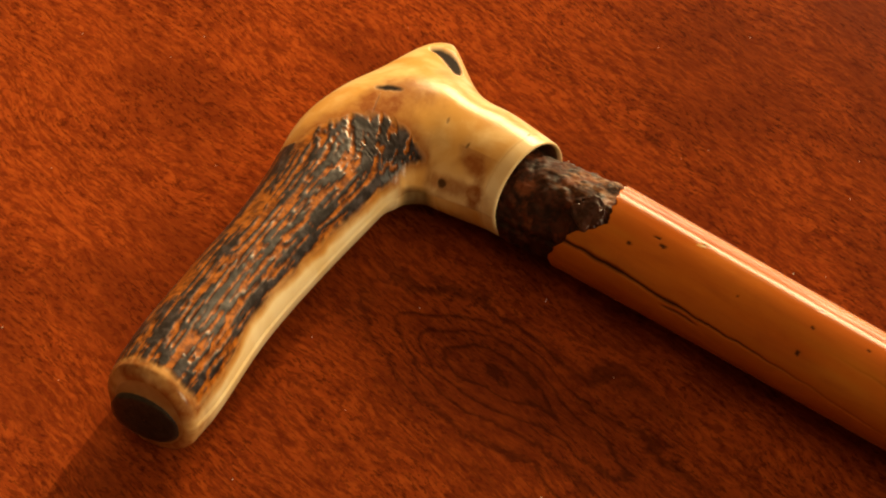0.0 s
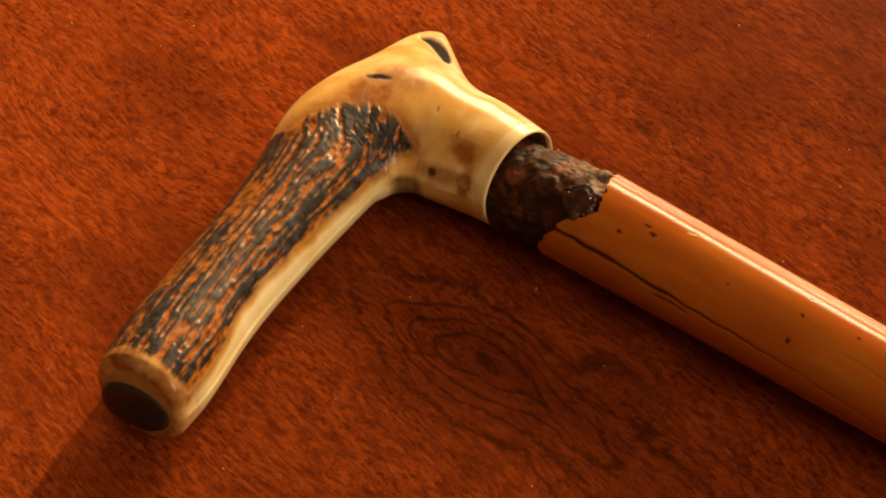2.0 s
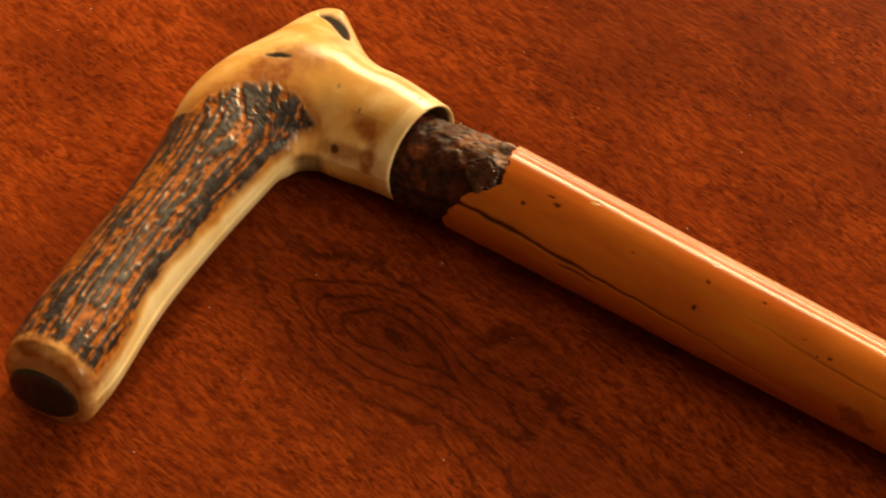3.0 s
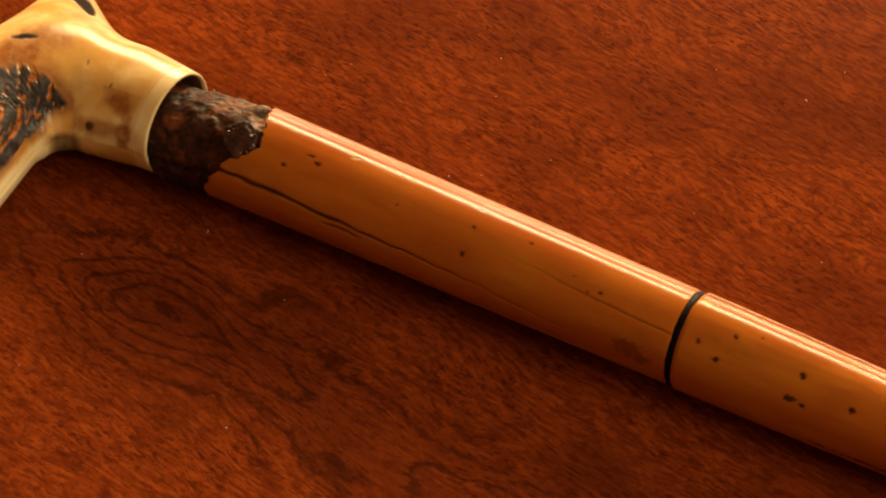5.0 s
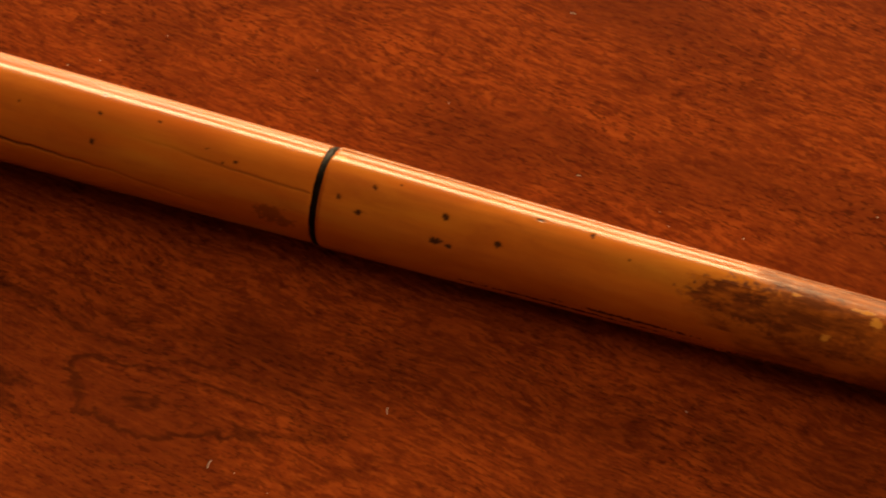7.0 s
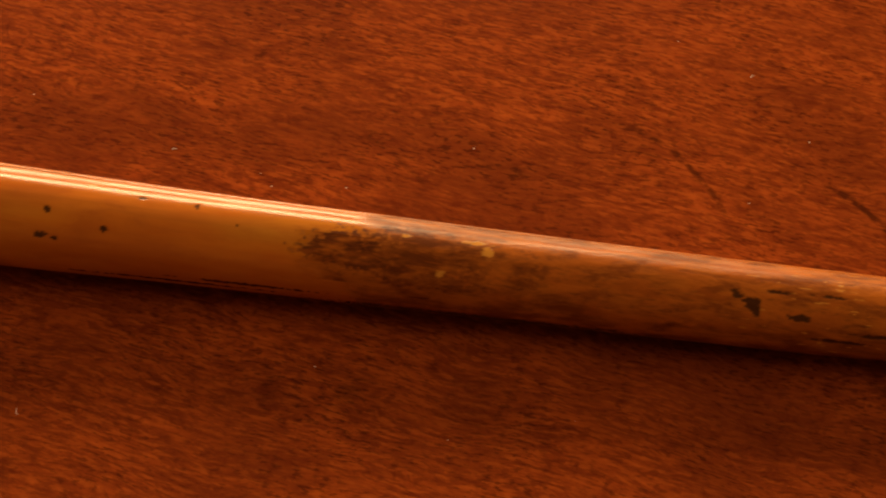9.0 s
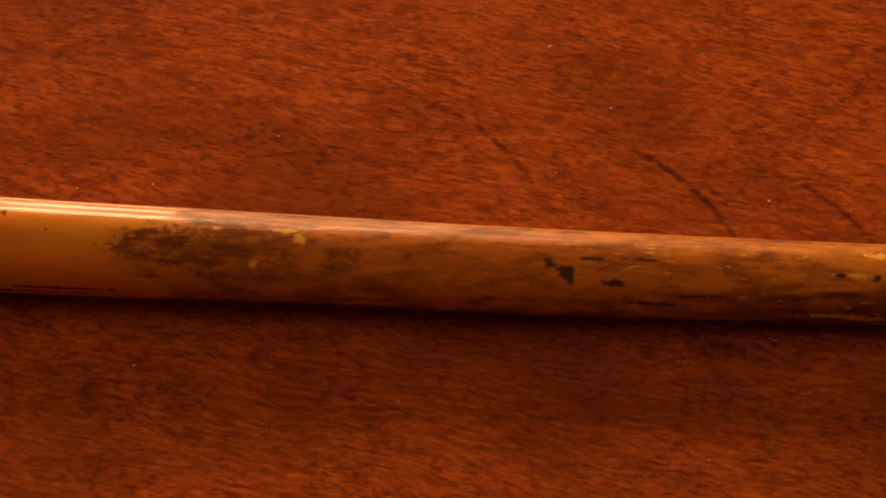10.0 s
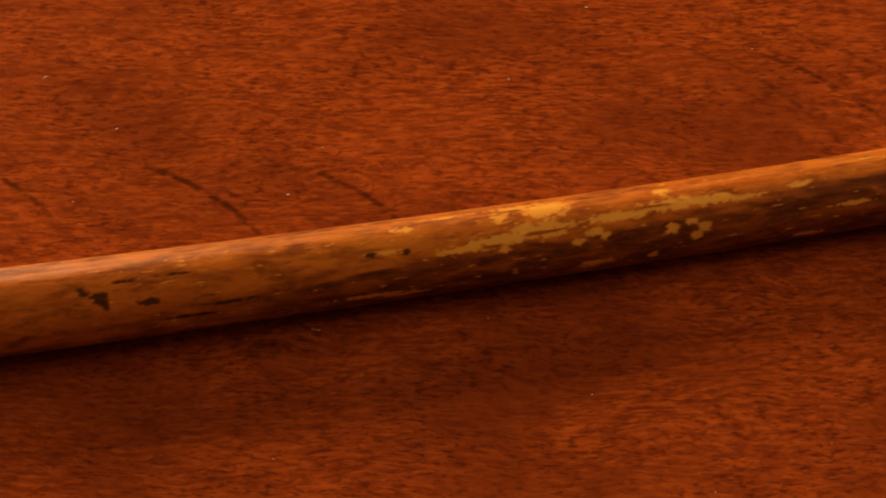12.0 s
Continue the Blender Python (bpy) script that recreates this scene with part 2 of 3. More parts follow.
def charred():
    s = Nodes("charred_core", Roughness=0.55, Specular_IOR_Level=0.22)
    n = s.noise(s.co, 300.0, 5.0, 0.65, 0.5)
    strand = s.noise(s.turn(s.co, (180, 900, 900)), 1.0, 4.0, 0.65)
    tone = s.mix(s.span(n, 0.35, 0.7), (0.012, 0.005, 0.004), (0.085, 0.024, 0.011))
    tone = s.mix(s.span(s.noise(s.co, 170.0, 4.0, 0.6), 0.52, 0.68, 0.0, 0.75), tone, (0.19, 0.052, 0.017))
    tone = s.mix(s.math("MULTIPLY", s.field("fibre"), s.span(strand, 0.4, 0.65)), tone, (0.30, 0.135, 0.055))
    s.colour(tone)
    s.put(s.bsdf.inputs["Roughness"], s.span(n, 0.35, 0.65, 0.45, 0.8))
    s.bump(s.math("ADD", n, strand), 0.0002, 0.8)
    return s.material


CORE = charred()
RESIN = plain("dark_resin", (0.035, 0.012, 0.009), (0.07, 0.024, 0.015), 420.0, 0.18, 0.0001, 0.45, Specular_IOR_Level=0.3)
HORN = plain("black_horn", (0.010, 0.008, 0.007), (0.035, 0.024, 0.018), 900.0, 0.3, 0.00008)
CORD = plain("black_lacquer", (0.004, 0.003, 0.002), (0.010, 0.006, 0.004), 900.0, 0.5, 0.00005, Specular_IOR_Level=0.06)
HOLLOW = plain("hollow_bone", (0.24, 0.14, 0.07), (0.50, 0.35, 0.20), 500.0, 0.5, 0.0001)
DUST = plain("dust", (0.5, 0.45, 0.38), (0.7, 0.65, 0.58), 900.0, 0.9)
PLASTER = plain("plaster", (0.23, 0.15, 0.09), (0.28, 0.185, 0.11), 6.0, 0.85, 0.001)
CEILING = plain("ceiling_paint", (0.34, 0.27, 0.19), (0.38, 0.30, 0.22), 6.0, 0.9)
FLOOR = plain("floor_wood", (0.11, 0.055, 0.025), (0.20, 0.10, 0.045), 9.0, 0.45)
PAINT = plain("white_paint", (0.76, 0.74, 0.70), (0.80, 0.78, 0.74), 20.0, 0.4)

# ---- the room round the table ----
X0, X1, Y0, Y1, Z0, Z1, THICK = -2.6, 2.6, -2.6, 2.0, -0.75, 2.2, 0.12
WX0, WX1, WZ0, WZ1 = -1.75, 0.17, 0.34, 1.32
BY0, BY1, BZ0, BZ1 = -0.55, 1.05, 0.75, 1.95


def room():
    for name, dims, mat in (
            ("floor", (X0, X1, Y0, Y1, Z0 - 0.1, Z0), FLOOR), ("ceiling", (X0, X1, Y0, Y1, Z1, Z1 + 0.1), CEILING),
            ("wall_west", (X0 - THICK, X0, Y0, Y1, Z0, Z1), PLASTER), ("wall_south", (X0, X1, Y0 - THICK, Y0, Z0, Z1), PLASTER),
            # unseen slab added outdoors to keep the sun left of the grip
            ("wall_outside", (-0.795, 2.5, 2.5, 2.6, Z0, 3.2), PLASTER)):
        bm = bmesh.new()
        box(bm, *dims)
        tagged(link(name, bm, mat), "plain " + name.split("_")[0] + " added unseen round the dim room", name.split("_")[0], kind="structure")
    # the east opening is unseen, added to go with the side fill
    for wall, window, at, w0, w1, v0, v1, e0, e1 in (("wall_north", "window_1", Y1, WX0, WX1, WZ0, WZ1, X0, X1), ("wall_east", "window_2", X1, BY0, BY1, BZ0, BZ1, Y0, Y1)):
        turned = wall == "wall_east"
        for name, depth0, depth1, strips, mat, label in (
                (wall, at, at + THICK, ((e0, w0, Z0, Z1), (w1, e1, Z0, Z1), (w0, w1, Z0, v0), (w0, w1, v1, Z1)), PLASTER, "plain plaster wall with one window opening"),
                (window, at + 0.04, at + 0.08, ((w0, w0 + 0.02, v0, v1), (w1 - 0.02, w1, v0, v1), (w0 + 0.02, w1 - 0.02, v0, v0 + 0.02), (w0 + 0.02, w1 - 0.02, v1 - 0.02, v1)), PAINT, "unseen white painted window frame standing open")):
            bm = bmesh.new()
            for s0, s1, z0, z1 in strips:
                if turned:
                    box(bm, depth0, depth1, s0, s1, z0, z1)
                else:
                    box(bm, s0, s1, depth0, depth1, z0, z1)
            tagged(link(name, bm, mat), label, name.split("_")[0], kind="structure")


room()


# ---- the table ----
def table():
    top = tagged(new("table"), "polished red-brown mahogany table with fine grain", "table")
    top.location = (0, 0, Z0)
    bm = bmesh.new()
    box(bm, -1.0, 1.0, -0.55, 0.60, -0.028, 0.0)
    bmesh.ops.bevel(bm, geom=bm.edges[:], offset=0.006, segments=3, affect="EDGES")
    board = link("tabletop", bm, MAHOGANY, top)
    board.location.z = -Z0
    for sx in (-0.9, 0.9):
        for y in (-0.46, 0.51):
            bm = bmesh.new()
            bmesh.ops.create_cone(bm, cap_ends=True, segments=20, radius1=0.022, radius2=0.036, depth=-Z0 - 0.028,
                                  matrix=Matrix.Translation((sx, y, (-Z0 - 0.028) / 2)))
            link("leg", bm, MAHOGANY, top)
    for y in (-0.46, 0.51):
        bm = bmesh.new()
        box(bm, -0.87, 0.87, y - 0.012, y + 0.012, -Z0 - 0.108, -Z0 - 0.0285)
        link("apron", bm, MAHOGANY, top)


table()

# ---- the cane ----
cane = tagged(new("walking_cane"), "old lacquered bamboo walking cane with polished stag antler handle", "walking cane")
AXIS_X = np.array((-0.36, -0.28, -0.24, -0.20, -0.16, -0.12, -0.08, -0.04, 0.0, 0.04, 0.08, 0.12, 0.16, 0.20, 0.30, 0.52))
AXIS_R = np.array((12.9, 11.97, 11.43, 10.9, 10.38, 9.9, 9.45, 9.04, 8.69, 8.39, 8.16, 8.0, 7.92, 7.9, 7.8, 7.5)) / 1000
AXIS_Y = np.array((0.3, 0.35, 0.43, 0.35, 0.2, 0.0, -0.16, -0.22, -0.15, 0.15, 0.7, 1.58, 2.86, 4.4, 8.5, 18.0)) / 1000


def smooth_curve(x, xs, ys):
    """A cubic through the points (xs, ys), evaluated at x."""
    m = np.gradient(ys, xs)
    k = np.clip(np.searchsorted(xs, x) - 1, 0, len(xs) - 2)
    h = xs[k + 1] - xs[k]
    t = (x - xs[k]) / h
    return ((1 + 2 * t) * (1 - t) ** 2 * ys[k] + t * (1 - t) ** 2 * h * m[k] + t * t * (3 - 2 * t) * ys[k + 1] + t * t * (t - 1) * h * m[k + 1])


def spots(x, a, r, rows):
    """Marks round (mm, degrees) with half sizes in mm along and across, uneven at the rim."""
    out = np.zeros(np.broadcast(x, a).shape)
    wob = 0.75 + 0.7 * (rough_grain(x * 1300, a * 14, seed=5) - 0.5) * 2
    for mx, ma, lx, la in rows:
        d = np.hypot((x * 1000 - mx) / lx, (a - radians(ma)) * r * 1000 / la) * 0.76
        out = np.maximum(out, 1 - step(0.75, 1.15, d / wob))
    return out


def shaft():
    rings, n = 1040, 288
    ring_x = np.concatenate([np.linspace(-0.284, 0.215, rings), np.linspace(0.2165, 0.52, 120)])
    a = np.linspace(-math.pi / 2, 1.5 * math.pi, n, endpoint=False)[None, :]      # 0 in front, 90 degrees on top
    deg = np.degrees(a)
    # ragged broken end, eaten away over the core
    brk = np.interp(deg, (-90, -18, 4, 18, 27, 37, 46, 59, 75, 98, 124, 180, 270),
                    (-0.282, -0.282, -0.280, -0.278, -0.2775, -0.2755, -0.272, -0.2702, -0.271, -0.273, -0.2745, -0.279, -0.282))
    brk = brk + (rough_grain(deg / 7, 0.3, seed=2) - 0.5) * 0.0022
    x = np.maximum(ring_x[:, None], brk)
    r = smooth_curve(x, AXIS_X, AXIS_R)
    yc = smooth_curve(x, AXIS_X, AXIS_Y)
    base = r.copy()
    # the node: a groove with the lower joint standing a little proud
    node = -0.1672 + 0.0006 * np.cos(a)
    r = r + 0.00035 * step(0, 0.0015, x - node) * step(0.06, 0.0, x - node) - 0.0006 * np.exp(-((x - node) / 0.0007) ** 2)
    r = r + 0.00016 * (rough_grain(x * 30, a * 2, seed=9) - 0.5) + 0.00004 * np.cos(7 * a + 3 * grain(x * 8, 0.5, seed=3))
    # a worn flat along the upper back, ended by a thin seam
    seam = np.exp(-(((deg - 121 - 6 * (grain(x * 9, 0.1, seed=4) - 0.5)) * 0.17) / 0.22) ** 2) * step(0.17, 0.02, x)
    r = r - 0.00022 * seam - 0.00018 * np.exp(-((deg - 109) / 8) ** 2)
    # long crack in front and a fine one by the node
    line = np.interp(x, (-0.284, -0.26, -0.245, -0.23, -0.213, -0.197, -0.183), (21, 18.5, 15.5, 13.5, 9.5, 3, 0)) + 5 * (rough_grain(x * 260, 0.2, seed=7) - 0.5)
    width = 0.24 + 0.5 * grain(x * 330, 0.7, seed=8) * step(-0.23, -0.262, x)
    crack = np.exp(-((deg - line) * 0.2 / width) ** 2) * (0.3 + 0.7 * step(-0.21, -0.235, x)) * step(-0.183, -0.2, x)
    branch = np.exp(-((deg - line + 5 + 4 * grain(x * 300, 0.4, seed=21)) * 0.2 / 0.3) ** 2) * step(0.006, 0.003, np.abs(x + 0.246))
    line2 = np.interp(x, (-0.225, -0.2, -0.186, -0.168), (59, 54, 49, 46)) + 3 * (rough_grain(x * 300, 0.6, seed=11) - 0.5)
    fine = np.exp(-((deg - line2) * 0.18 / 0.2) ** 2) * step(-0.215, -0.18, x) * (x < -0.168) * 0.5
    crack = np.clip(np.maximum.reduce([crack, 0.8 * branch, fine, seam * (0.25 + 0.75 * step(-0.17, -0.165, x) * step(-0.12, -0.14, x))]), 0, 1)
    r = r - 0.00045 * crack * (1 - 0.8 * seam)
    speck = spots(x, a, base, (
        (-263, 52, 0.8, 0.45), (-258, 73, 1.4, 0.4), (-256, 67, 0.9, 0.5), (-249, 94, 0.5, 0.9), (-217, 71, 0.45, 0.4), (-217, 38, 0.55, 0.6),
        (-218, 97, 0.4, 0.7), (-192, 64, 0.4, 0.35), (-185, 58, 0.6, 0.35), (-188, 53, 0.3, 0.3), (-162, 52, 0.55, 0.6), (-157, 40, 1.3, 0.5),
        (-155, 72, 0.5, 0.7), (-139, 61, 0.7, 0.6), (-140, 32, 1.4, 0.7), (-137, 30, 0.9, 0.5), (-127, 47, 1.1, 0.7), (-127, 99, 0.8, 0.5)))
    speck = np.maximum(speck, spots(x, a, base, ((-120, 91, 0.9, 0.4), (-109, 90, 0.6, 0.9), (-235, 60, 0.25, 0.25), (-204, 80, 0.3, 0.25), (-100, 70, 0.4, 0.3), (-150, 84, 0.3, 0.3),
        (14, 37, 2.4, 0.7), (4, 50, 1.6, 1.3), (1, 60, 1.2, 1.0), (5, 42, 1.0, 1.2), (20, 70, 4.0, 0.35), (9, 69, 2.2, 0.4), (22, 8, 5.5, 0.4), (30, 22, 6.0, 0.45), (59, 60, 1.1, 0.6), (66, 58, 0.9, 0.8), (-48, -27, 32.0, 1.3), (-97, -8, 13.0, 0.4), (-112, -18, 20.0, 0.4))))
    r = r - 0.00007 * speck
    haze = 0.5 * spots(x, a, base, ((-176, 9, 3.6, 1.9), (-173, 2, 2.5, 1.2)))
    # brown wear from the dark patch on, burnt blotches in it, pale peeled patches beyond
    n1 = rough_grain(x * 150, a * 3.2, seed=13, octaves=4)
    worn = step(-0.079, -0.070, x + 0.012 * (n1 - 0.5) + 0.009 * (np.abs(deg - 45) < 30)) * (0.55 + 0.45 * step(0.34, 0.62, n1 + 0.2 * step(-0.03, -0.06, x)))
    burn_shade = spots(x, a, base, ((-84, 53, 4.5, 1.6), (-78, 62, 6.5, 3.6), (-73, 48, 6.0, 3.2), (-62, 58, 13.0, 4.4), (-60, 84, 14.0, 2.8), (-45, 60, 10.0, 3.4), (-60, 30, 11.0, 1.6))) * step(0.24, 0.52, rough_grain(x * 420, a * 9, seed=15, octaves=4)) * (1 - 0.45 * step(-0.075, -0.062, x))
    burn_shade = np.maximum(burn_shade, worn * 0.7 * step(0.68, 0.78, rough_grain(x * 260, a * 13, seed=17, octaves=4)))
    n2 = rough_grain(x * 120, a * 7, seed=19, octaves=4)
    peel = spots(x, a, base, (
        (96, 98, 4.5, 2.7), (90, 112, 5.0, 0.7), (78, 50, 5.0, 0.9), (86, 56, 6.5, 1.3), (94, 63, 6.5, 1.8), (110, 66, 8.0, 1.0), (122, 73, 6.5, 1.3), (130, 71, 6.5, 1.1), (137, 67, 4.0, 0.6),
        (120, 98, 2.0, 1.1), (86, 92, 1.6, 1.5), (75, 112, 5.0, 0.5), (86, 42, 1.3, 0.8), (105, 48, 1.9, 0.9), (107, 42, 1.3, 0.9), (101, 37, 1.6, 0.7), (121, 36, 1.3, 1.1), (126, 21, 1.2, 1.1)))
    peel = np.maximum(peel, spots(x, a, base, ((128, 32, 1.2, 1.0), (117, -4, 1.1, 0.9), (125, 44, 1.2, 0.9), (105, -3, 3.2, 1.0), (150, -12, 3.5, 0.7), (160, 33, 3.5, 0.5), (149, 74, 2.2, 0.7),
        (59, -4, 7.0, 0.45), (66, -9, 4.0, 0.35), (66, 93, 2.2, 0.8), (62, 62, 4.0, 0.5))))
    peel = peel * step(0.26, 0.36, n2)
    peel = np.maximum(peel, 0.8 * step(-0.02, 0.02, x) * step(0.775, 0.82, rough_grain(x * 330, a * 16, seed=23, octaves=3)))
    peel = np.maximum(peel, spots(x, a, base, ((-52, 88, 3.0, 0.5), (-49, 76, 1.2, 1.1), (-58, 41, 0.8, 0.6), (-66, 86, 1.0, 0.4))) * 0.8)
    r = r - 0.00012 * peel + 0.0001 * worn * (n1 - 0.5)
    # brown stained lower half towards the tip, its shade painted in as well
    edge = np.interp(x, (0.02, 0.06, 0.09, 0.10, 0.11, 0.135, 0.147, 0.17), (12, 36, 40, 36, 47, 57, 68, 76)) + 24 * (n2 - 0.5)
    under_shade = step(0.0, 0.06, x) * step(7, -7, deg - edge)
    burn_shade = np.maximum(burn_shade, under_shade * (0.75 + 0.25 * step(0.3, 0.5, n2)))
    scuff = spots(x, a, base, ((-164.5, 101, 1.8, 1.0), (-249, 92, 1.0, 0.7), (-131, 103, 1.2, 0.3))) * 0.8
    r[0] *= 0.90
    r[-1] *= 0.02
    z = base + r * np.sin(a)
    P = np.stack([x, yc - r * np.cos(a), np.maximum(z, 0.0002)], -1)
    me = grid_mesh("shaft", P, True, dict(crack=crack, speck=np.maximum(speck, haze), worn=np.clip(worn, 0, 1) * (1 - peel), burn_shade=burn_shade * (1 - peel), peel=peel, scuff=scuff))
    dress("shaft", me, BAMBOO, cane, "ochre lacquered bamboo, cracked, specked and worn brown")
    # black lacquer thread in the node's groove
    t = np.linspace(0, 2 * math.pi, 96, endpoint=False)[:, None]
    b = np.linspace(0, 2 * math.pi, 10, endpoint=False)[None, :]
    rn = np.interp(-0.167, AXIS_X, AXIS_R)
    rr = rn - 0.00050 + (0.00048 + 0.0002 * rough_grain(t * 6, 0.2, seed=6)) * np.cos(b)
    P = np.stack([-0.1672 + 0.0006 * np.cos(t) + 0.00105 * np.sin(b) + 0.0008 * (rough_grain(t * 6, 0.5, seed=3) - 0.5), 0.00022 - rr * np.cos(t), rn + rr * np.sin(t)], -1)
    P[..., 2] = np.maximum(P[..., 2], 0.0002)
    dress("node_ring", grid_mesh("node_ring", np.concatenate([P, P[:1]]), True), CORD, cane, "thin black lacquered ring round the bamboo node")


def core():
    """The ragged stump between handle and shaft."""
    x = np.linspace(-0.308, -0.262, 150)[:, None]
    a = np.linspace(0, 2 * math.pi, 160, endpoint=False)[None, :]
    deg = np.degrees((a + math.pi / 2) % (2 * math.pi)) - 90
    r = np.interp(x, (-0.308, -0.297, -0.290, -0.284, -0.276, -0.262), (0.0106, 0.0108, 0.0108, 0.0108, 0.0110, 0.0104)) + 0 * a
    n = rough_grain(x * 210, a * 3.0, 0.4, seed=31, octaves=3)
    lump = np.exp(-((x + 0.2735) / 0.0035) ** 2 - ((deg - 62) / 17) ** 2) + 0.8 * np.exp(-((x + 0.2765) / 0.003) ** 2 - ((deg - 112) / 18) ** 2)
    r = r + 0.0020 * (n - 0.5) + 0.0010 * lump + 0.0007 * (np.abs(rough_grain(x * 500, a * 6, seed=33) - 0.5) * 2 - 0.5)
    r = np.where(x < -0.2955, np.minimum(r, 0.0109), r)
    r = np.where(x > -0.268, np.minimum(r, 0.0108), r)
    r[0] *= 0.02
    r[-1] *= 0.02
    P = np.stack([x + 0 * a, 0.0004 - 0.0009 * step(-0.283, -0.297, x) - r * np.cos(a), 0.0119 - 0.0009 * step(-0.283, -0.294, x) + r * np.sin(a)], -1)
    fibre = step(60, 92, deg) * step(-0.295, -0.284, x) * step(0.35, 0.6, rough_grain(x * 260, a * 5, seed=35))
    stump = dress("core", grid_mesh("core", P, True, dict(fibre=fibre)), CORE, cane, "charred dark brown ragged wooden stump")
    # a shiny lump of resin at the shaft's broken edge
    u, v = np.linspace(-1, 1, 60)[:, None], np.linspace(-1, 1, 60)[None, :]
    edge = (u * u + v * v) ** 0.9 + 1.0 * (rough_grain(u * 2 + 9, v * 3 + 9, seed=36) - 0.5)
    rise = 0.0125 + 0.0012 * (rough_grain(u * 2.2 + 4, v * 2.2 + 4, seed=37) - 0.5) - 0.0028 * step(0.55, 1.0, edge)
    px, pa = -0.2752 + 0.0046 * u - 0.001 * v, np.radians(60 + 25 * v + 3 * u)
    P = np.stack([px, 0.0002 - rise * np.cos(pa), 0.0119 + rise * np.sin(pa)], -1)
    dress("resin", grid_mesh("resin", P, False), RESIN, stump, "shiny black lump of hardened resin")


# sections of the handle from the grip's end to the collar, in mm: centre, heading of the outer side, half width, half height
SECTIONS = np.array((
    (-313.5, -103.3, 190, 11.5, 11.2), (-316.2, -94.1, 190, 12.2, 11.4), (-322.2, -73.2, 193, 11.6, 10.9), (-326.7, -52.1, 193, 11.5, 10.9),
    (-330.9, -34.0, 190, 12.9, 11.6), (-334.3, -22.8, 178, 15.0, 12.0), (-334.9, -15.4, 163, 17.0, 12.2), (-333.4, -8.1, 147, 19.0, 12.4),
    (-329.7, -1.8, 132, 20.5, 12.4), (-323.4, 1.2, 118, 19.5, 12.2), (-316.4, 0.7, 105, 16.5, 12.2), (-311.4, 0.4, 97, 15.0, 12.2),
    (-306.0, 0.4, 92, 13.9, 12.15), (-301.0, 0.4, 90, 13.0, 12.05), (-297.0, 0.2, 90, 12.5, 12.0)))


def handle():
    sub = 30
    k = np.linspace(0, len(SECTIONS) - 1, (len(SECTIONS) - 1) * sub + 1)
    idx = np.arange(len(SECTIONS), dtype=float)
    cx, cy, head, wide, high = (smooth_curve(k, idx, SECTIONS[:, c]) for c in range(5))
    # rounded end of the grip before the first section
    e = np.linspace(math.pi / 2, 0, 14, endpoint=False)
    ux, uy = 0.245, -0.970
    size = 1 - 0.24 * (1 - np.cos(e))
    cx = np.concatenate([cx[0] + 2.3 * np.sin(e) * ux, cx])
    cy = np.concatenate([cy[0] + 2.3 * np.sin(e) * uy, cy])
    head, k = np.concatenate([np.full(14, head[0]), head]), np.concatenate([np.full(14, 0.0) - 0.3 * np.sin(e), k])
    wide, high = np.concatenate([wide[0] * size, wide]), np.concatenate([high[0] * size, high])
    n = 240
    a = np.linspace(0, 2 * math.pi, n, endpoint=False)[None, :]         # 0 inner side, 90 degrees on top, 180 outer side
    deg = np.degrees(a)
    K, s = k[:, None], np.concatenate([[0], np.cumsum(np.hypot(np.diff(cx), np.diff(cy)))])[:, None]
    arc = a * 11.5
    h, W, H = np.radians(head)[:, None], wide[:, None], high[:, None]
    out, up = -np.cos(a), np.sin(a)
    # a flatter pale facet on the inner upper side of the grip
    facet = step(5.6, 4.6, K) * np.exp(-((deg - 12) / 26) ** 2)
    # ridged bark, bounded on the inner side and towards the head
    low = np.interp(K, (-0.3, 1.0, 1.4, 1.7, 2.1, 2.6, 3.1, 4.1, 5.0, 7.0, 9.0), (19, 21, 24, 30, 33, 28, 23, 19, 20, 25, 34)) + 8 * (rough_grain(s / 5, arc / 5, seed=41) - 0.5)
    top = np.interp(K, (0, 3.9, 4.4, 5.1, 5.8, 6.5, 7.3, 8.1, 9.0, 9.4), (300, 300, 125, 99, 89, 80, 64, 48, 35, 20)) + 12 * (rough_grain(s / 3.5, arc / 3.5, seed=43) - 0.5)
    bark = step(-4, 5, deg - low) * step(-6, 6, top - deg) * step(-0.02, 0.28, K + 0.25 * (rough_grain(arc / 2.2, 0.5, seed=44) - 0.5)) * step(330, 300, deg)
    x0, y0, z0 = cx[:, None] + np.cos(h) * W * out, cy[:, None] + np.sin(h) * W * out, H * up
    # the ridges follow the grip and lean over towards the head
    lean = math.radians(22)
    dx, dy = x0 + 333.0, y0 + 17.0
    along = (0.245 * dx - 0.970 * dy) * math.cos(lean) + (0.970 * dx + 0.245 * dy) * math.sin(lean)
    across = (0.970 * dx + 0.245 * dy) * math.cos(lean) - (0.245 * dx - 0.970 * dy) * math.sin(lean)
    sway = 0.8 * grain(along / 9, across / 5, z0 / 5, seed=46)
    head_part = step(4.0, 5.6, K)
    thick = 0.85 + 0.25 * head_part
    rid_grip = rough_grain(s / 7.5 + 0.6 * rough_grain(s / 3, arc / 2.5, seed=45), arc / 0.78 + 1.3 * grain(s / 11, arc / 7, seed=42), seed=49, octaves=3)
    rid = (1 - head_part) * rid_grip + head_part * rough_grain(along / (7.0 + 6.0 * head_part), across / thick + sway, z0 / thick - sway, seed=47, octaves=2)
    lumps = rough_grain(s / 1.5, arc / 0.9, seed=48, octaves=2)
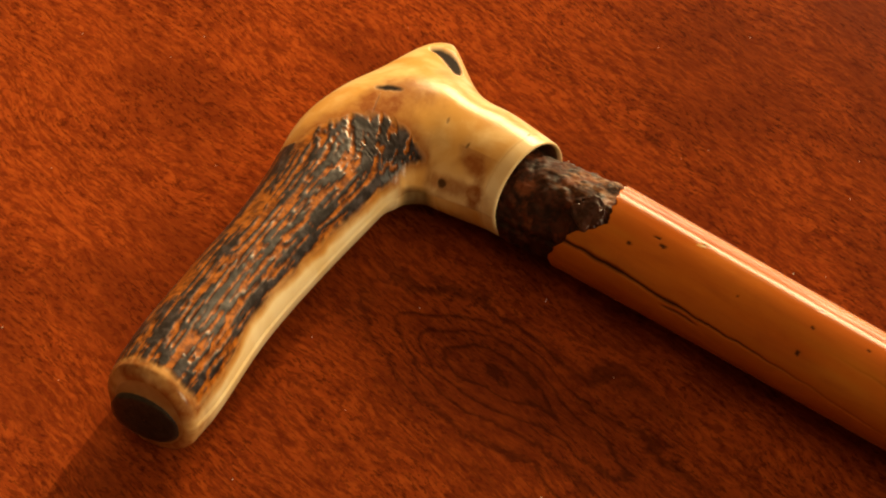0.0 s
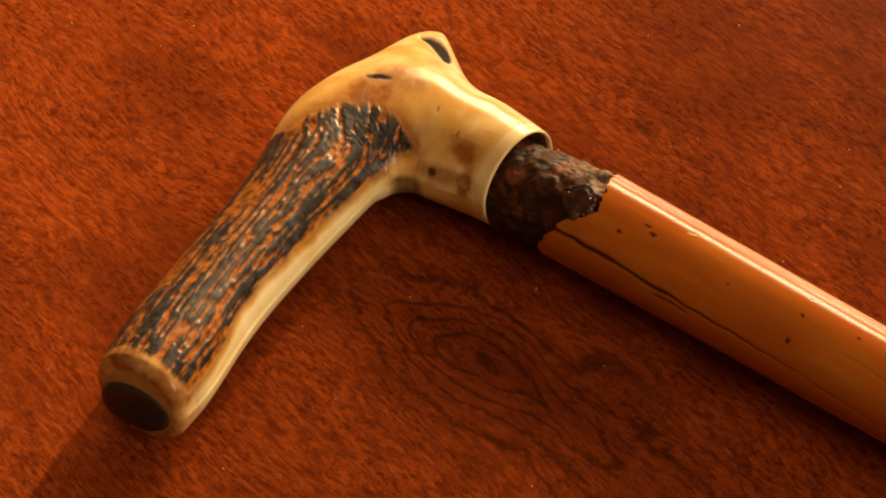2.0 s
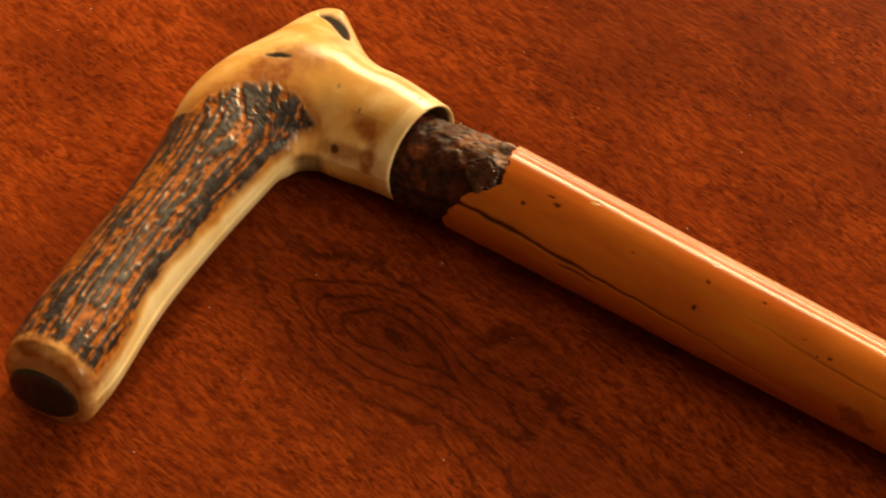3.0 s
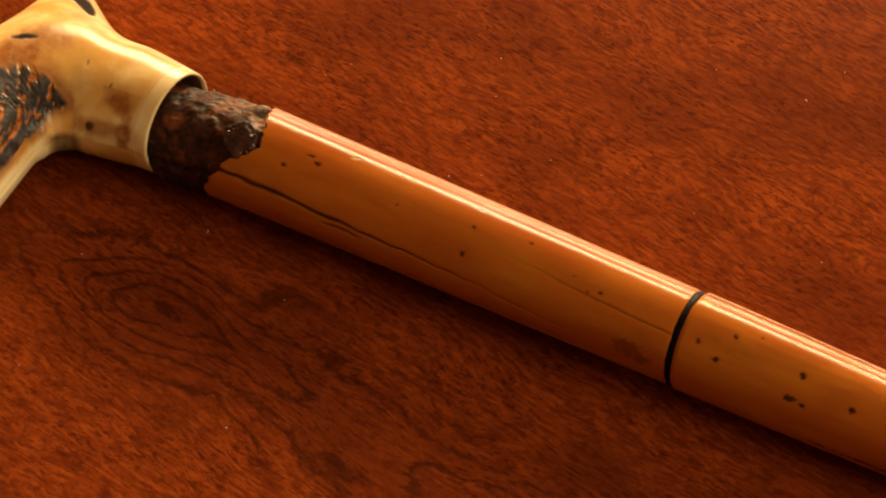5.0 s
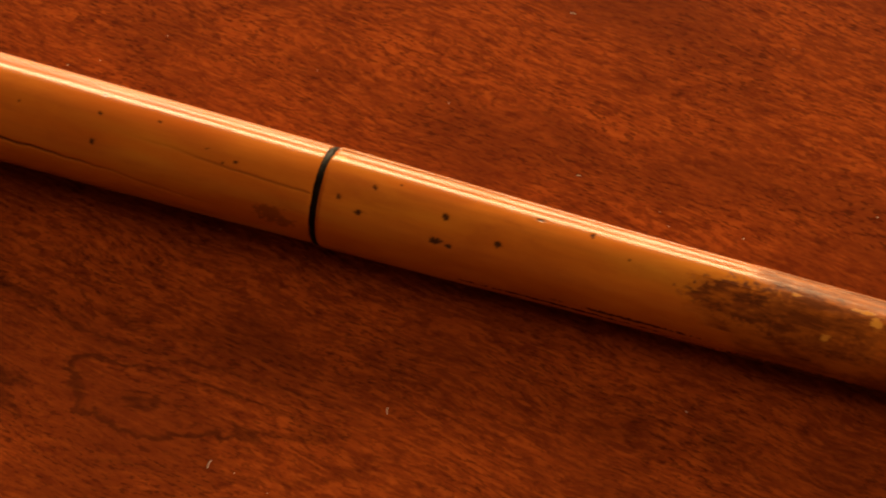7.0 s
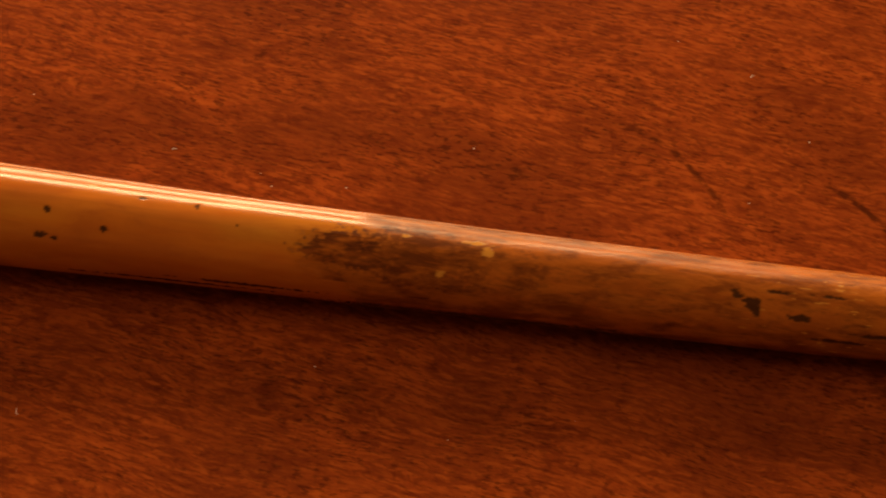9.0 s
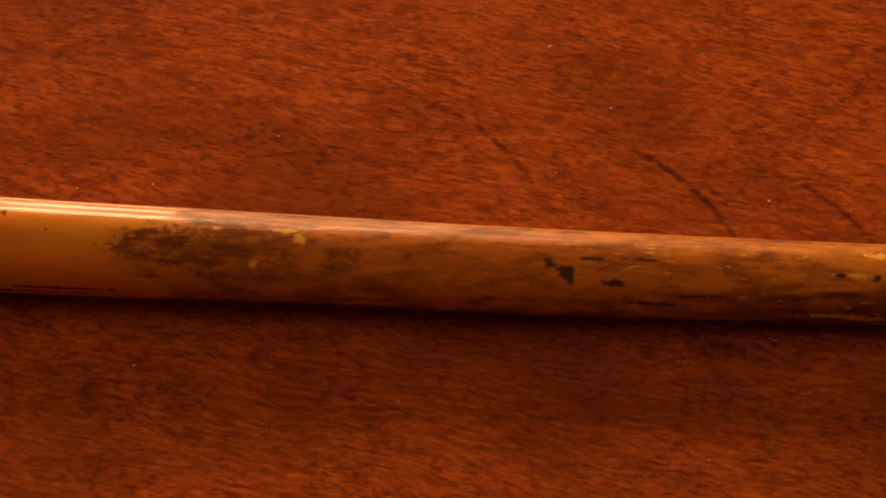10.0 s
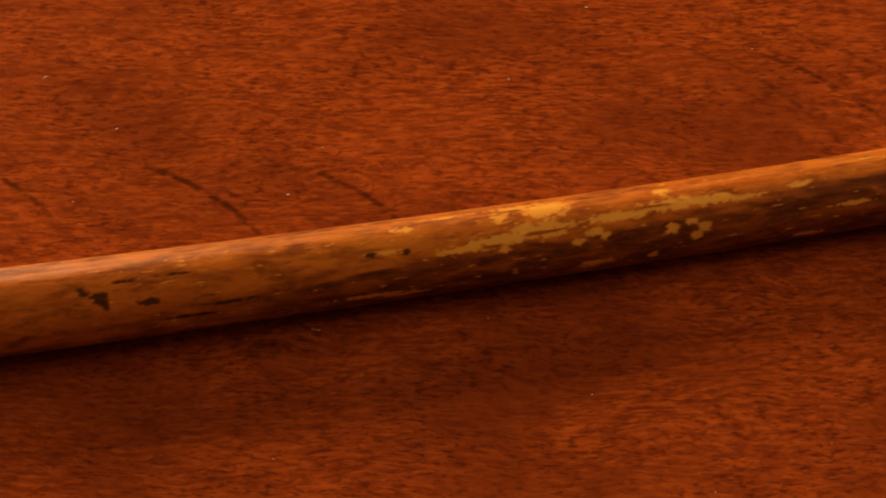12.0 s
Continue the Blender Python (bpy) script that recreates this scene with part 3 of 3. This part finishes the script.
    rim_dark = step(26, 6, deg - low) * step(0.6, 1.4, K)
    ridge = step(0.44, 0.54, rid + 0.005 + 0.045 * head_part + 0.05 * rim_dark + 0.22 * (lumps - 0.5)) * bark
    pits = step(0.66, 0.78, lumps) * bark
    # stains, a dark slit with a hair crack, brown notch and small spots on the head
    honey = np.clip(0.75 * step(342, 322, deg) * step(250, 290, deg) * step(6.5, 5.5, K) + np.maximum(step(-13, 2, deg - low) * step(-30, 2, top - deg) * step(330, 250, deg) * step(10.4, 9.2, K) * (0.35 + 0.65 * step(-0.1, 0.6, K)) - 0.9 * bark, 0)
                    + 0.75 * step(0.55, 0.72, rough_grain(s / 13, arc / 10, seed=51)) * step(5.2, 7, K) * step(13.6, 12, K) * (0.4 + 0.6 * (deg < 60))
                    + 0.75 * step(1.0, -0.1, K) * step(0.2, 0.85, rough_grain(s / 3, arc / 4, seed=52, octaves=4)), 0, 1)

    def mark(k0, d0, lk, ld, soft=0.35):
        d = np.hypot((K - k0) / lk, (deg - d0) / ld) + 0.5 * (rough_grain(s / 1.2, arc / 1.2, seed=53) - 0.5)
        return 1 - step(1 - soft, 1 + soft, d)
    slit = 1 - step(0.6, 1.2, np.hypot((K - 7.37) / 0.36, (deg - 99.5 + 15 * (K - 7.37)) / 4.2) + 0.5 * (rough_grain(s / 1.2, arc / 1.2, seed=53) - 0.5))
    hair = np.exp(-((deg - 82 - 30 * (K - 6.55) - 3 * (rough_grain(K * 9, 0.5, seed=50) - 0.5)) / 0.9) ** 2) * step(6.45, 6.6, K) * step(7.1, 6.95, K)
    pit = np.maximum.reduce([slit, 0.5 * hair, 0.8 * mark(10.7, 18, 0.35, 5), 0.6 * mark(11.3, 62, 0.07, 3), 0.6 * mark(13.1, 110, 0.07, 3), 0.5 * mark(9.6, 74, 0.07, 3)])
    honey = np.clip(honey + 0.8 * mark(7.7, 92, 1.2, 16, 0.6) + 0.8 * mark(11.2, 18, 2.0, 9, 0.6) + 0.9 * mark(12.7, 14, 0.35, 22, 0.6) + 0.45 * mark(12.2, 46, 0.6, 9, 0.6), 0, 1)
    honey = np.maximum(honey, 0.25 * np.exp(-((K - 13.2) / 0.05) ** 2))
    spur = 15.5 * np.exp(-((K - 9.0) / np.where(K < 9.0, 1.25, 0.32)) ** 2) * np.maximum(out, 0) ** 4
    f = np.clip((K - 8.5) / 0.54, 0, 1)
    beak = 1 - step(0.55, 1.15, np.hypot((K - 8.60 - 0.46 * f) / 0.16, (deg - 158 + 14 * f) / (6.0 + 7.0 * f)) + 0.5 * (rough_grain(s / 1.5, arc / 1.5, seed=59) - 0.5))
    # the elbow's inner underside is unevenly darker, carried by the same field as the pits
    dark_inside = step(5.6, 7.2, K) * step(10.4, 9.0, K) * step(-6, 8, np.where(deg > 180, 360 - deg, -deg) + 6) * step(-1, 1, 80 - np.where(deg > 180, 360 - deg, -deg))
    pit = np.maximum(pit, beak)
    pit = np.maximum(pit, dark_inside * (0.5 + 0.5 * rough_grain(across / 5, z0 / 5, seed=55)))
    pale = np.clip(1.1 * step(6.8, 5.6, K) * np.maximum(step(-6, -14, deg - low), step(300, 320, deg)) + step(12.9, 13.4, K) * 0.7 + 0.7 * step(8.6, 10.5, K) * step(50, 15, deg), 0, 1) * (1 - honey * 0.6) * (0.25 + 0.75 * step(-0.3, 0.7, K))
    # form
    thin = 1 - 0.42 * step(6.5, 9, K) * step(11.5, 9.6, K) * np.maximum(out, 0) ** 2
    bulge = -0.03 * facet + 0.02 * (rough_grain(s / 16, arc / 12, seed=56) - 0.5) + 0.075 * np.exp(-(np.where(deg > 180, deg - 360, deg) / 32) ** 2) * step(1.6, 3.2, K) * step(7.4, 5.8, K)
    lift = (0.26 * ridge * (0.75 + 0.5 * lumps) - 0.14 * bark - 0.10 * pits - 0.14 * pit * (1 - 0.7 * beak)) / 12
    g = 1 + bulge + lift
    px = cx[:, None] + np.cos(h) * W * out * g - 0.72 * (spur - 1.3 * beak)
    py = cy[:, None] + np.sin(h) * W * out * g + 0.69 * (spur - 1.3 * beak)
    pz = 12.5 + H * up * thin * g
    P = np.stack([px, py, np.maximum(pz, 0.15)], -1) / 1000
    # rim, wall and hollow of the collar; flat face of the grip's end
    last = P[-1]
    mid = last.mean(0)
    rows = [mid + (last - mid) * f + np.array((d, 0, 0)) for f, d in ((0.988, 0.0004), (0.965, 0.0006), (0.945, 0.0003), (0.93, -0.0005), (0.92, -0.006), (0.91, -0.010))]
    first = P[0]
    c0 = first.mean(0)
    face = [c0 + (first - c0) * f + 0.0003 * (1 - f) * np.array((ux, uy, 0)) for f in (0.02, 0.4, 0.75, 0.93)]
    body = np.concatenate([face, P, rows[:4]])
    pad = lambda f, v0=0.0, v1=0.0: np.concatenate([np.full((4, n), v0), f, np.full((4, n), v1)])
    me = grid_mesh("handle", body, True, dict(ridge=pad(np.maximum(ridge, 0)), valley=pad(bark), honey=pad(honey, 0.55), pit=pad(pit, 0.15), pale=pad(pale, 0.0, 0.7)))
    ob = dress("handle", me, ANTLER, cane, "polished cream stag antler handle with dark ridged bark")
    dress("socket", grid_mesh("socket", np.stack([rows[3] + np.array((-0.00001, 0, 0)), rows[4], rows[5], mid + (last - mid) * 0.02 + np.array((-0.0101, 0, 0))]), True), HOLLOW, ob, "shadowy brown hollow inside the collar")
    # oval horn plug in the grip's end
    t = np.linspace(0, 2 * math.pi, 64, endpoint=False)[None, :]
    q = np.array((0.0, 0.5, 0.85, 0.97, 1.0))[:, None] + 0 * t
    q[0] = 0.02
    rise = np.array((0.0011, 0.0011, 0.0010, 0.0007, -0.0012))[:, None] + 0.0001 * (rough_grain(np.cos(t) * q * 9, np.sin(t) * q * 9, seed=58) - 0.5)
    wob = 1 + 0.05 * (rough_grain(np.cos(t) * 2 + 5, np.sin(t) * 2 + 5, seed=57) - 0.5)
    du = -0.0006 + 0.0084 * np.cos(t) * q * wob
    dz = -0.0018 + 0.0060 * np.sin(t) * q * wob
    P = np.stack([c0[0] + rise * ux + du * -uy, c0[1] + rise * uy + du * ux, c0[2] + dz], -1)
    dress("plug", grid_mesh("plug", P, True), HORN, ob, "black oval horn plug in the end of the grip")


shaft()
core()
handle()


# ---- dust and fibres on the polish ----
def dust():
    rng = random.Random(4)
    bm = bmesh.new()
    for _ in range(170):
        x, y, s = rng.uniform(-0.46, 0.24), rng.uniform(-0.13, 0.16), rng.choice((0.00008, 0.0001, 0.00012, 0.00016))
        bmesh.ops.create_icosphere(bm, subdivisions=1, radius=s, matrix=Matrix.LocRotScale((x, y, s * 0.5), Euler((0, 0, rng.uniform(0, 3))), (rng.uniform(1, 2.2), 1, 0.6)))
    for _ in range(14):
        x, y, d, l = rng.uniform(-0.43, 0.22), rng.uniform(-0.1, 0.15), rng.uniform(0, 6.28), rng.uniform(0.0008, 0.0022)
        for k in range(5):
            f = (k - 2) / 5 * l
            bend = 0.25 * l * (k - 2) ** 2 / 9
            bmesh.ops.create_cube(bm, size=1, matrix=Matrix.LocRotScale((x + f * math.cos(d) - bend * math.sin(d), y + f * math.sin(d) + bend * math.cos(d), 0.00006), Euler((0, 0, d + 0.45 * (k - 2) / 3)), (l / 4.4, 0.00008, 0.00008)))
    tagged(link("dust", bm, DUST), "pale dust specks and short fibres on the table", "dust", kind="stuff")


dust()
